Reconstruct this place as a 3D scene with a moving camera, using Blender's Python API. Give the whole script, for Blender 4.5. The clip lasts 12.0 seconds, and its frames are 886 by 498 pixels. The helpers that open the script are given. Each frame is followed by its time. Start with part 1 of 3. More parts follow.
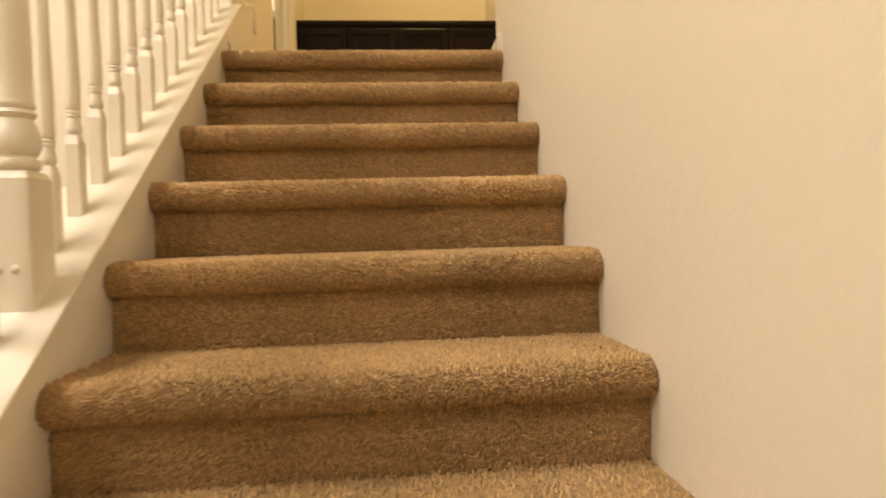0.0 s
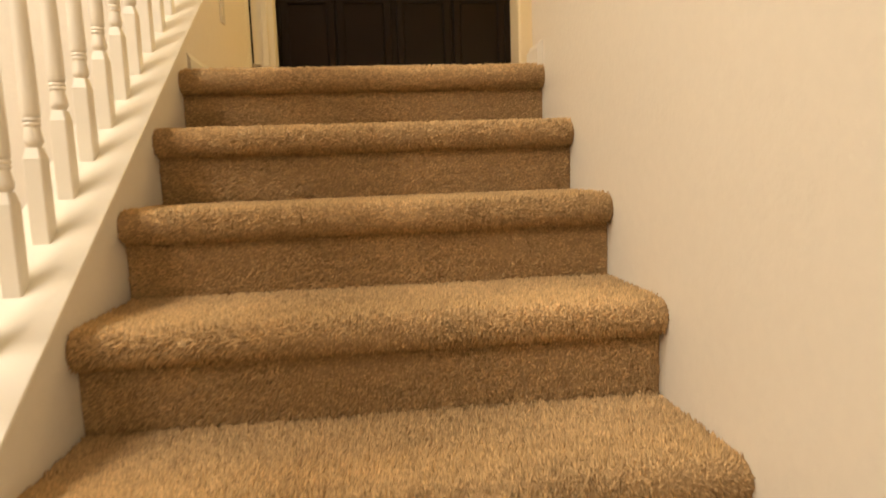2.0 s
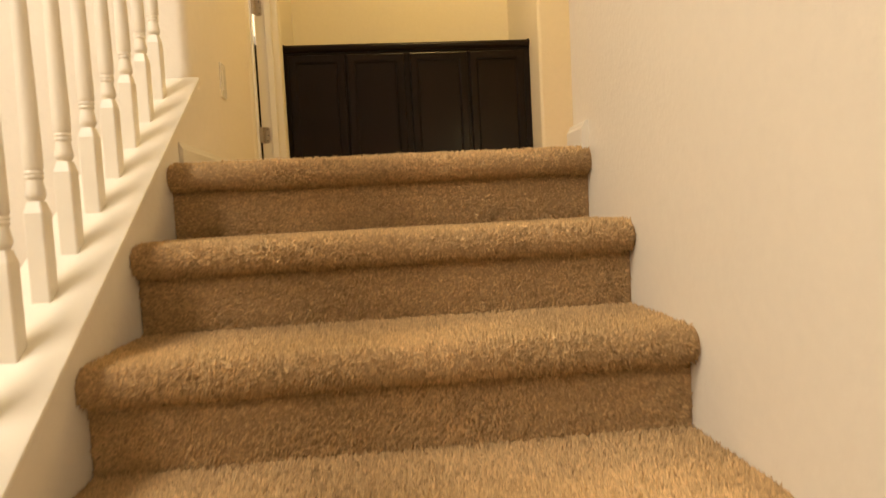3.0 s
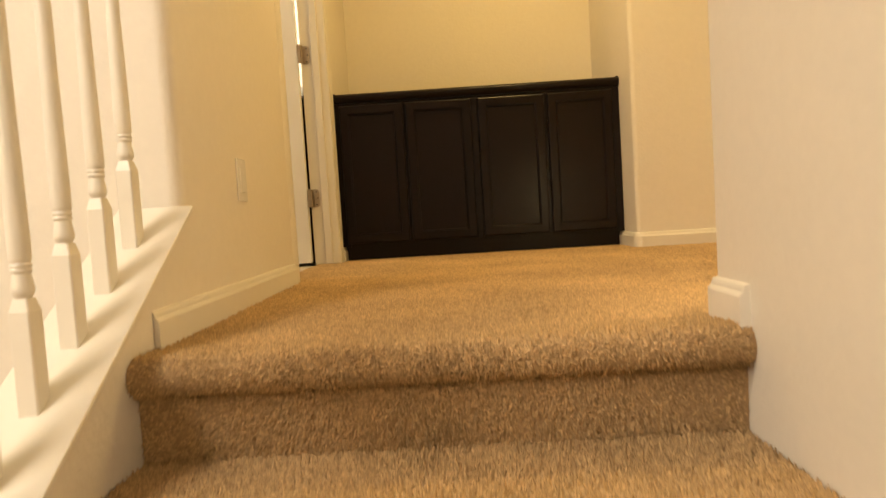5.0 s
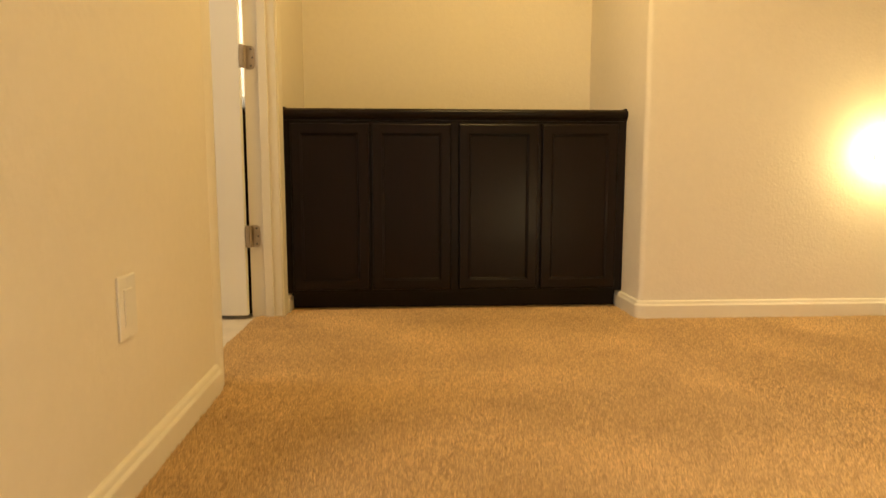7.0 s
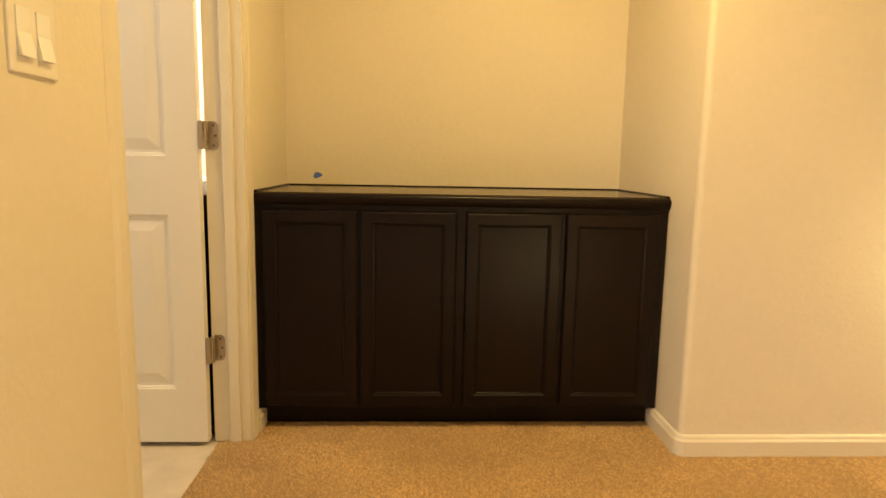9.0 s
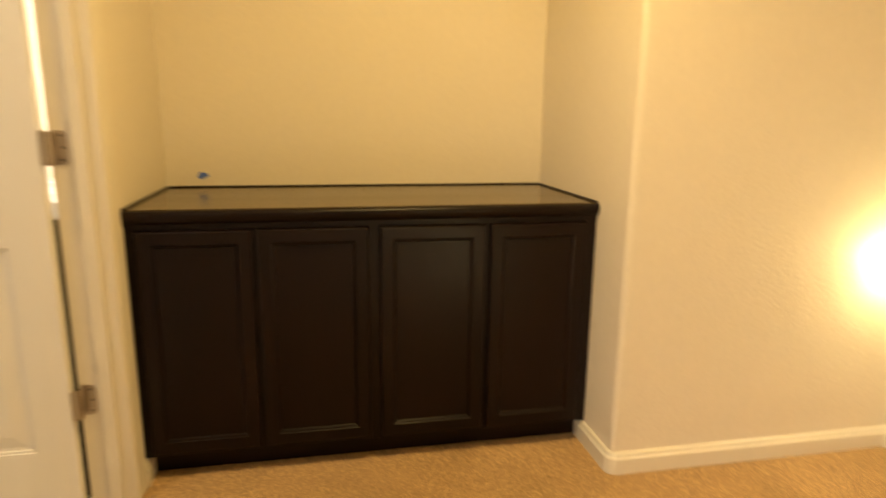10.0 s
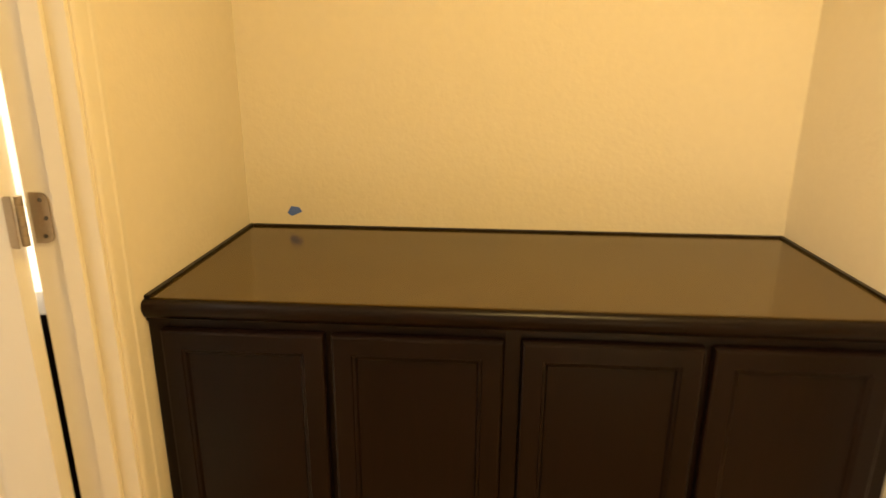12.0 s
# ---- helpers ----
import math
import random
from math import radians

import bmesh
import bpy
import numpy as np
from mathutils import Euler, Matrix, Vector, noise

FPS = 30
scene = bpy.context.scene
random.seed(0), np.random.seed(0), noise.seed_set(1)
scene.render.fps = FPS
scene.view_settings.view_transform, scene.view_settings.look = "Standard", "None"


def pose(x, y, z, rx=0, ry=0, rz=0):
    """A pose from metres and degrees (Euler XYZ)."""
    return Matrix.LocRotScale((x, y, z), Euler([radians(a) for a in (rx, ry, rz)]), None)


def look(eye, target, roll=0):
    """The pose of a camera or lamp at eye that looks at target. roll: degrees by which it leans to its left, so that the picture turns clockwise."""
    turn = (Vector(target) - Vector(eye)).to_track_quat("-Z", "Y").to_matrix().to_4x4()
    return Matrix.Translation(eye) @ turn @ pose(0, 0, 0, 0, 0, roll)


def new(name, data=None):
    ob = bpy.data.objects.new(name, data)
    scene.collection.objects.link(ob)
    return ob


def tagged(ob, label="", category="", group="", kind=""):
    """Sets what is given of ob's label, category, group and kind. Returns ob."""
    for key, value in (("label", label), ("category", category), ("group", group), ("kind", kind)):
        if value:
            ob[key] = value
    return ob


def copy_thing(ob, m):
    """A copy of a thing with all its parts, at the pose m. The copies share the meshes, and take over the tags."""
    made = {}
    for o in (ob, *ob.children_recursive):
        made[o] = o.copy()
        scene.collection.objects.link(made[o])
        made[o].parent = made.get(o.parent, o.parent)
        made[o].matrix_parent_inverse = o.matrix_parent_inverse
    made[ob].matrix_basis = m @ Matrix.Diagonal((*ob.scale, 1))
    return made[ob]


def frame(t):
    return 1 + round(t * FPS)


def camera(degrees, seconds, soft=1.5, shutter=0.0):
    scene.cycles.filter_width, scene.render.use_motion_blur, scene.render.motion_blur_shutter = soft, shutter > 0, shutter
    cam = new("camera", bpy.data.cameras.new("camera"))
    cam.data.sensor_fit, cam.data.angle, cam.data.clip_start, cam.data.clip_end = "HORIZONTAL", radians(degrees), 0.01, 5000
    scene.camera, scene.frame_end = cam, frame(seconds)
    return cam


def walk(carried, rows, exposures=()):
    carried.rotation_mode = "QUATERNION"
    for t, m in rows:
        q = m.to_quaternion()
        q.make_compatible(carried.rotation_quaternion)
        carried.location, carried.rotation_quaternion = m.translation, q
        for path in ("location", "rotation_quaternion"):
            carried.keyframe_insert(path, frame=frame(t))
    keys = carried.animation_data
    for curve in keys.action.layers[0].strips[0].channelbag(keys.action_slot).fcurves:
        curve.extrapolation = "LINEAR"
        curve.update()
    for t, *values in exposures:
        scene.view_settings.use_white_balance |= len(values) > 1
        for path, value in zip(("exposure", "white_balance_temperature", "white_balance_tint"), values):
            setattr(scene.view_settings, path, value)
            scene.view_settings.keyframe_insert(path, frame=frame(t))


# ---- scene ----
cam = camera(71.0, 12.0, soft=1.4, shutter=0.5)
PATH = [
    (0, (0.349, 0.166, 1.312), (0.527, 2.157, 1.254), -1.6),
    (0.5, (0.34, 0.272, 1.382), (0.659, 2.241, 1.243), -2.1),
    (0.7, (0.339, 0.322, 1.436), (0.489, 2.312, 1.303), -2.2),
    (1, (0.336, 0.402, 1.508), (0.346, 2.4, 1.407), -2.4),
    (1.3, (0.323, 0.464, 1.511), (0.283, 2.455, 1.333), -2.2),
    (1.5, (0.312, 0.537, 1.548), (0.298, 2.53, 1.385), -2.1),
    (1.7, (0.303, 0.597, 1.607), (0.324, 2.589, 1.432), -4.2),
    (2, (0.292, 0.666, 1.681), (0.505, 2.639, 1.434), -2.0),
    (2.5, (0.281, 0.797, 1.713), (0.534, 2.774, 1.543), -2.2),
    (2.7, (0.275, 0.869, 1.766), (0.443, 2.859, 1.652), -3.0),
    (4.3, (0.311, 1.242, 2.030), (0.655, 3.193, 1.760), -2.3),
    (4.5, (0.315, 1.33, 2.05), (0.607, 3.3, 1.863), -2.5),
    (5, (0.328, 1.474, 2.191), (0.289, 3.47, 2.082), -3.5),
    (5.3, (0.316, 1.553, 2.224), (0.296, 3.545, 2.046), -3.7),
    (5.5, (0.303, 1.6, 2.248), (0.304, 3.589, 2.036), -3.8),
    (6, (0.289, 1.714, 2.364), (0.447, 3.693, 2.123), -3.5),
    (6.2, (0.305, 1.769, 2.384), (0.579, 3.73, 2.097), -2.8),
    (6.5, (0.3, 1.859, 2.399), (0.542, 3.828, 2.146), -1.5),
    (6.7, (0.287, 1.934, 2.454), (0.379, 3.921, 2.240), 0.0),
    (8.3, (0.237, 2.350, 2.804), (0.540, 4.297, 2.460), 0.7),
    (8.5, (0.265, 2.419, 2.826), (0.516, 4.384, 2.549), 2.3),
    (8.8, (0.289, 2.476, 2.916), (0.441, 4.455, 2.67), 1.7),
    (9, (0.302, 2.524, 2.96), (0.394, 4.502, 2.676), 1.1),
    (9.5, (0.29, 2.688, 2.999), (0.392, 4.661, 2.691), -0.9),
    (10, (0.304, 2.797, 3.121), (0.689, 4.713, 2.697), 0.7),
    (10.2, (0.314, 2.867, 3.137), (0.804, 4.738, 2.63), -0.4),
    (10.5, (0.331, 2.984, 3.161), (0.748, 4.876, 2.667), -2.1),
    (11, (0.355, 3.141, 3.274), (0.6, 5.028, 2.657), 0.1),
    (11.2, (0.359, 3.22, 3.274), (0.524, 5.109, 2.64), -0.6),
    (11.5, (0.367, 3.359, 3.275), (0.404, 5.266, 2.674), -1.7),
    (12, (0.404, 3.606, 3.284), (0.278, 5.518, 2.711), 0.4),
]
walk(cam, [(t, look(eye, target, roll)) for t, eye, target, roll in PATH],
     exposures=((0, 0.0), (6.5, 0.0), (8.5, 0.14), (9.5, 0.14), (11, 0.24), (12, 0.34)))

# ---- sizes of the place (metres) ----
RISE, RUN, UP = 0.18, 0.2575, 1.98          # stair rise and run, upper floor level
SX0, SX1 = -0.218, 0.800                    # stair between stringer and wall
HALL_X = -0.257                             # face of the hall's left wall
CEIL = UP + 2.44
LOW_Y = 2.50 - 10 * RUN                     # first riser at the lower floor


def riser_y(k):
    return 2.50 - (6 - k) * RUN


def tread_z(k):
    return UP - (7 - k) * RISE


def west_x(y):
    """Face of the hall's left wall, which is a little out of square."""
    return -0.234 - (y - 2.76) * 0.022


def left_x(y):
    """Face of the stringer beside the treads."""
    return -0.221 - (y - 2.5) * 0.014


def rail_x(y):
    """Centre line of the balusters."""
    return -0.2795 - (y - 1.5) * 0.004


def cap_z(y):
    return 2.24 + (y - 2.742) * RISE / RUN


# ---- world and lights ----
world = bpy.data.worlds.new("world")
scene.world = world
world.use_nodes = True
world.node_tree.nodes["Background"].inputs[0].default_value = (0.02, 0.02, 0.025, 1)
world.node_tree.nodes["Background"].inputs[1].default_value = 0.3


def lamp(name, place, target, size, watts, colour, kind="AREA"):
    data = bpy.data.lights.new(name, kind)
    data.energy, data.color = watts, colour
    if kind == "AREA":
        data.shape, data.size = "DISK", size
    else:
        data.shadow_soft_size = size
    ob = new(name, data)
    ob.matrix_world = look(place, target)
    return tagged(ob, kind="structure")


lamp("stairwell_light", (-1.7, 0.9, CEIL - 0.06), (-1.7, 0.90001, 0), 1.3, 59, (1.0, 0.93, 0.83))
# Unseen fill added to brighten the risers and stair wall, softening baluster shadows.
lamp("entry_fill", (-2.3, -1.2, CEIL - 0.06), (-2.3, -1.19999, 0), 1.3, 80, (1.0, 0.96, 0.90))
lamp("hall_light", (0.72, 4.00, CEIL - 0.06), (0.72, 4.00001, 0), 0.20, 25.5, (1.0, 0.675, 0.22))
lamp("bathroom_light", (-1.25, 3.87, CEIL - 0.06), (-1.25, 3.87001, 0), 0.28, 5.0, (1.0, 0.95, 0.88))
lamp("vanity_lamp", (-1.1, 5.12, UP + 1.95), (-1.1, 4.0, UP + 1.2), 0.35, 34, (1.0, 0.92, 0.80))
for x, y, z in ((2.19, 4.405, 2.655), (1.10, 2.685, 2.29)):
    lamp("night_light_bulb", (x, y, z), (x, y - 0.1, z), 0.012, 1.6 if y > 4 else 0.38, (1.0, 0.86, 0.20), "POINT")


# ---- materials ----
def material(name, colour, rough=0.5, metal=0.0, spread=0.08, grain=60.0, blotch=3.0, bump=0.0, bump_scale=150.0,
             depth=0.001, coat=0.0, island=0.0, emit=0.0, stretch=(1, 1, 1), rough_spread=0.06, spec=0.5):
    m = bpy.data.materials.new(name)
    m.use_nodes = True
    nt = m.node_tree
    n, l = nt.nodes, nt.links
    b = n["Principled BSDF"]
    b.inputs["Roughness"].default_value = rough
    b.inputs["Metallic"].default_value = metal
    b.inputs["Coat Weight"].default_value = coat
    b.inputs["Specular IOR Level"].default_value = spec
    geo = n.new("ShaderNodeNewGeometry")
    mp = n.new("ShaderNodeMapping")
    mp.inputs["Scale"].default_value = stretch
    l.new(geo.outputs["Position"], mp.inputs["Vector"])
    n1, n2 = n.new("ShaderNodeTexNoise"), n.new("ShaderNodeTexNoise")
    n1.inputs["Scale"].default_value, n2.inputs["Scale"].default_value = grain, blotch
    n1.inputs["Detail"].default_value, n2.inputs["Detail"].default_value = 5, 4
    for t in (n1, n2):
        l.new(mp.outputs[0], t.inputs["Vector"])
    mix = n.new("ShaderNodeMath")
    mix.operation = "ADD"
    l.new(n1.outputs["Fac"], mix.inputs[0])
    l.new(n2.outputs["Fac"], mix.inputs[1])
    last = mix.outputs[0]
    if island:
        ia = n.new("ShaderNodeMath")
        ia.operation = "MULTIPLY_ADD"
        l.new(geo.outputs["Random Per Island"], ia.inputs[0])
        ia.inputs[1].default_value = island
        l.new(last, ia.inputs[2])
        last = ia.outputs[0]
    ramp = n.new("ShaderNodeMapRange")
    ramp.inputs["From Min"].default_value, ramp.inputs["From Max"].default_value = 0.6, 1.4 + island
    ramp.inputs["To Min"].default_value, ramp.inputs["To Max"].default_value = 1 - spread, 1 + spread
    l.new(last, ramp.inputs["Value"])
    col = n.new("ShaderNodeVectorMath")
    col.operation = "SCALE"
    col.inputs[0].default_value = colour
    l.new(ramp.outputs[0], col.inputs["Scale"])
    l.new(col.outputs[0], b.inputs["Base Color"])
    rr = n.new("ShaderNodeMapRange")
    rr.inputs["From Min"].default_value, rr.inputs["From Max"].default_value = 0.3, 0.7
    rr.inputs["To Min"].default_value, rr.inputs["To Max"].default_value = rough - rough_spread, rough + rough_spread
    l.new(n2.outputs["Fac"], rr.inputs["Value"])
    l.new(rr.outputs[0], b.inputs["Roughness"])
    if bump:
        n3 = n.new("ShaderNodeTexNoise")
        n3.inputs["Scale"].default_value, n3.inputs["Detail"].default_value = bump_scale, 3
        l.new(mp.outputs[0], n3.inputs["Vector"])
        bp = n.new("ShaderNodeBump")
        bp.inputs["Strength"].default_value, bp.inputs["Distance"].default_value = bump, depth
        l.new(n3.outputs["Fac"], bp.inputs["Height"])
        l.new(bp.outputs[0], b.inputs["Normal"])
    if emit:
        b.inputs["Emission Color"].default_value = (*colour, 1)
        b.inputs["Emission Strength"].default_value = emit
    return m


WALL = material("wall_paint", (0.76, 0.69, 0.57), 0.52, spread=0.03, grain=40, blotch=1.4, bump=0.36, bump_scale=85, depth=0.003)
CEILING = material("ceiling_paint", (0.80, 0.77, 0.70), 0.8, spread=0.02, bump=0.6, bump_scale=120, depth=0.003)
TRIM = material("trim_paint", (0.75, 0.69, 0.575), 0.36, spread=0.02, grain=30, blotch=4, bump=0.08, bump_scale=60, depth=0.001)
DOORP = material("door_paint", (0.80, 0.76, 0.69), 0.42, spread=0.02, grain=25, blotch=3, bump=0.18, bump_scale=120, depth=0.0006, stretch=(1, 1, 0.12))
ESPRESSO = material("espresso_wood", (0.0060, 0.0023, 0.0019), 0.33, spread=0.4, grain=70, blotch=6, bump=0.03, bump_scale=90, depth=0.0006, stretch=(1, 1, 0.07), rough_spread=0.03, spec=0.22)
# Lighter, yellower than ESPRESSO: the wall's reflection is put into the base colour.
TOPSHEEN = material("espresso_top_sheen", (0.062, 0.036, 0.005), 0.16, spread=0.3, grain=60, blotch=5, bump=0.04, bump_scale=60, depth=0.0004, stretch=(0.07, 1, 1), rough_spread=0.04, spec=0.42)
CARPET = material("carpet_backing", (0.44, 0.29, 0.145), 0.95, spread=0.3, grain=260, blotch=5, bump=0.8, bump_scale=300, depth=0.004, spec=0.1)
PILE = material("carpet_yarn", (0.575, 0.382, 0.186), 0.9, spread=0.52, grain=85, blotch=3.2, island=0.6, spec=0.12)
NICKEL = material("satin_nickel", (0.45, 0.37, 0.27), 0.34, metal=1.0, spread=0.08, grain=200, blotch=20)
PLASTIC = material("ivory_plastic", (0.82, 0.78, 0.70), 0.16, spread=0.01)
# Whiter than the ivory plate: a blown highlight is put into the colour.
ROCKER = material("gloss_plastic_glint", (0.88, 0.88, 0.87), 0.08, spread=0.0)
VINYL = material("bathroom_vinyl", (0.66, 0.58, 0.47), 0.4, spread=0.14, grain=14, blotch=3, bump=0.1, bump_scale=40)
TAPE = material("painters_tape", (0.09, 0.17, 0.60), 0.7, spread=0.12, grain=200, bump=0.3, bump_scale=400)
STONE = material("vanity_top", (0.62, 0.60, 0.56), 0.25, spread=0.1, grain=120, blotch=12)
GLOW = material("lit_glass", (1.0, 0.80, 0.50), 0.3, spread=0.0, emit=60)
LENS = material("light_lens", (1.0, 0.82, 0.60), 0.4, spread=0.0, emit=8)
DARK = material("screw_slot", (0.08, 0.07, 0.06), 0.6)


# ---- mesh helpers ----
def part(name, bm, mat, parent=None, label="", smooth=False):
    bmesh.ops.recalc_face_normals(bm, faces=bm.faces)
    me = bpy.data.meshes.new(name)
    bm.to_mesh(me)
    bm.free()
    me.materials.append(mat)
    if smooth:
        for p in me.polygons:
            p.use_smooth = True
        me.set_sharp_from_angle(angle=radians(38))
    ob = new(name, me)
    if parent:
        ob.parent = parent
    return tagged(ob, label)


def thing(name, place, label, category, group="", kind=""):
    ob = new(name)
    ob.empty_display_size = 0.1
    ob.location = place
    return tagged(ob, label, category, group, kind)


def box(x0, x1, y0, y1, z0, z1, bevel=0.0, seg=2, bm=None):
    out = bm or bmesh.new()
    made = bmesh.ops.create_cube(out, size=1.0)["verts"]
    for v in made:
        v.co = Vector(((x0 + x1) / 2 + v.co.x * (x1 - x0), (y0 + y1) / 2 + v.co.y * (y1 - y0), (z0 + z1) / 2 + v.co.z * (z1 - z0)))
    if bevel:
        edges = {e for v in made for e in v.link_edges}
        bmesh.ops.bevel(out, geom=list(edges), offset=bevel, segments=seg, affect="EDGES", profile=0.5)
    return out


def fillet(pts, rounds, seg=8):
    """pts: corners in order; rounds: index -> radius."""
    out = []
    n = len(pts)
    for i, p in enumerate(pts):
        r = rounds.get(i, 0)
        p = Vector(p)
        if not r:
            out.append(p)
            continue
        a, b = (Vector(pts[i - 1]) - p).normalized(), (Vector(pts[(i + 1) % n]) - p).normalized()
        half = a.angle(b) / 2
        d = r / math.tan(half)
        c = p + (a + b).normalized() * (r / math.sin(half))
        s, e = p + a * d - c, p + b * d - c
        turn = s.angle_signed(e)
        for j in range(seg + 1):
            t = -turn * j / seg
            out.append(c + Vector((s.x * math.cos(t) - s.y * math.sin(t), s.x * math.sin(t) + s.y * math.cos(t))))
    return out


def prism(pts, lo, hi, axis="z", bm=None):
    """Extrudes a 2D outline along an axis: z takes (x, y), x takes (y, z), y takes (x, z)."""
    out = bm or bmesh.new()

    def at(p, h):
        return {"z": (p[0], p[1], h), "x": (h, p[0], p[1]), "y": (p[0], h, p[1])}[axis]
    a = [out.verts.new(at(p, lo)) for p in pts]
    b = [out.verts.new(at(p, hi)) for p in pts]
    n = len(pts)
    out.faces.new(a)
    out.faces.new(b[::-1])
    for i in range(n):
        out.faces.new((a[i], b[i], b[(i + 1) % n], a[(i + 1) % n]))
    return out


def lathe(profile, seg=20, bm=None, centre=(0, 0)):
    out = bm or bmesh.new()
    rings = []
    for r, z in profile:
        rings.append([out.verts.new((centre[0] + r * math.cos(2 * math.pi * i / seg), centre[1] + r * math.sin(2 * math.pi * i / seg), z)) for i in range(seg)])
    for a, b in zip(rings, rings[1:]):
        for i in range(seg):
            out.faces.new((a[i], a[(i + 1) % seg], b[(i + 1) % seg], b[i]))
    out.faces.new(rings[0])
    out.faces.new(rings[-1])
    return out


def structure(name, bm, mat, label, category, smooth=False):
    return tagged(part(name, bm, mat, None, label, smooth), label, category, "", "structure")


# ---- walls, floors, ceiling ----
structure("wall_stair", prism(fillet([(0.80, -6.0), (0.80, 2.62), (2.27, 2.62), (2.27, 2.50), (0.92, 2.50), (0.92, -6.0)], {1: 0.022}), 0, CEIL),
          WALL, "cream textured drywall beside the stair with rounded corner", "wall", True)
structure("wall_hall_east", box(2.27, 2.39, 2.50, 4.49, UP - 0.25, CEIL), WALL, "cream textured drywall closing the hall", "wall")
structure("wall_niche", prism(fillet([(1.212, 4.49), (2.39, 4.49), (2.39, 4.61), (1.332, 4.61), (1.332, 5.40), (-0.257, 5.40), (-0.257, 5.278), (1.212, 5.278)], {0: 0.022}),
          UP - 0.25, CEIL), WALL, "cream drywall with a recess around the cabinet", "wall", True)
structure("wall_hall_west", prism(fillet([(west_x(2.76), 2.76), (west_x(3.745), 3.745), (-0.380, 3.745), (-0.380, 2.88), (-3.2, 2.88), (-3.2, 2.76)], {0: 0.030}),
          0, CEIL), WALL, "cream textured drywall with bullnose corner at the stair head", "wall", True)
structure("wall_niche_west", box(-0.380, -0.257, 4.62, 5.40, UP - 0.25, CEIL), WALL, "cream drywall between doorway and recess", "wall")
structure("wall_door_head", box(-0.380, -0.257, 3.745, 4.62, UP + 2.06, CEIL), WALL, "cream drywall above the bathroom doorway", "wall")
structure("wall_lower_west", box(-3.32, -3.2, -6.0, 2.88, 0, CEIL), WALL, "cream drywall of the open room beyond the balusters", "wall")
structure("wall_lower_south", box(-3.32, 0.92, -6.12, -6.0, 0, CEIL), WALL, "cream drywall behind the foot of the stair", "wall")
structure("wall_bath_west", box(-2.42, -2.3, 2.88, 5.40, UP - 0.25, CEIL), WALL, "pale bathroom drywall", "wall")
structure("wall_bath_north", box(-2.42, -0.372, 5.28, 5.40, UP - 0.25, CEIL), WALL, "pale bathroom drywall behind the vanity", "wall")
structure("ceiling", box(-3.32, 2.39, -6.12, 5.40, CEIL, CEIL + 0.15), CEILING, "off-white textured ceiling", "ceiling")
structure("floor_lower", box(-3.32, 0.92, -6.12, 2.88, -0.15, 0), CARPET, "beige carpeted lower floor", "floor")
structure("floor_bathroom", box(-2.42, -0.364, 2.88, 5.40, UP - 0.25, UP - 0.006), VINYL, "pale beige vinyl bathroom floor", "floor")

# upper floor slab with its carpet backing
bm = bmesh.new()
prism([(-0.257, 2.535), (0.80, 2.535), (0.80, 2.62), (2.27, 2.62), (2.27, 4.49), (1.212, 4.49), (1.212, 5.278), (-0.257, 5.278), (-0.257, 4.60), (-0.364, 4.60), (-0.364, 3.757), (-0.257, 3.757)], UP - 0.25, UP - 0.004, bm=bm)
FLOOR = structure("floor", bm, CARPET, "tan plush carpet on the upstairs hall floor", "floor")

# ---- carpeted stair ----
STAIR = thing("staircase", (0, 0, 0), "straight stair carpeted in tan plush with rounded nosings", "stairs", kind="structure")


def step_outline(k, y_end):
    """Outline of one tread with the riser under it, in (y, z); the carpet face runs from the riser's foot to the tread's back."""
    y, z0, z1 = riser_y(k), tread_z(k), tread_z(k + 1)
    face = [(y, z0 - 0.004), (y, z0 + 0.06), (y, z1 - 0.066)]
    for a in range(-75, 91, 15):
        face.append((y - 0.004 - 0.031 * math.cos(radians(a)) + (0.012 if a < -60 else 0), z1 - 0.031 + 0.031 * math.sin(radians(a))))
    face += [(y + 0.05, z1 - 0.001), (y_end, z1 - 0.002)]
    return face


def step_mesh(k):
    y_end = riser_y(k + 1) + 0.006 if k < 6 else 2.535
    face = step_outline(k, y_end)
    bm = bmesh.new()
    cols = 41
    under = [(y_end, tread_z(k) - 0.12), (riser_y(k), tread_z(k) - 0.12)]
    pts = face + under
    rows = []
    for i in range(cols):
        row = []
        for j, (y, z) in enumerate(pts):
            x0 = left_x(y)
            x = x0 + (SX1 - x0) * i / (cols - 1)
            w = 0.0 if j >= len(face) - 1 or j == 0 else 1.0
            d = noise.noise(Vector((x * 5, y * 7, z * 7 + k))) * 0.0035 * w
            e = noise.noise(Vector((x * 4 + 9, y * 6, k * 3.1))) * 0.0025 * w
            row.append(bm.verts.new((x, y + d, z + e)))
        rows.append(row)
    n = len(pts)
    for a, b in zip(rows, rows[1:]):
        for j in range(n):
            bm.faces.new((a[j], b[j], b[(j + 1) % n], a[(j + 1) % n]))
    bm.faces.new(rows[0])
    bm.faces.new(rows[-1])
    return bm


for k in range(-4, 7):
    part("step", step_mesh(k), CARPET, STAIR, smooth=True)


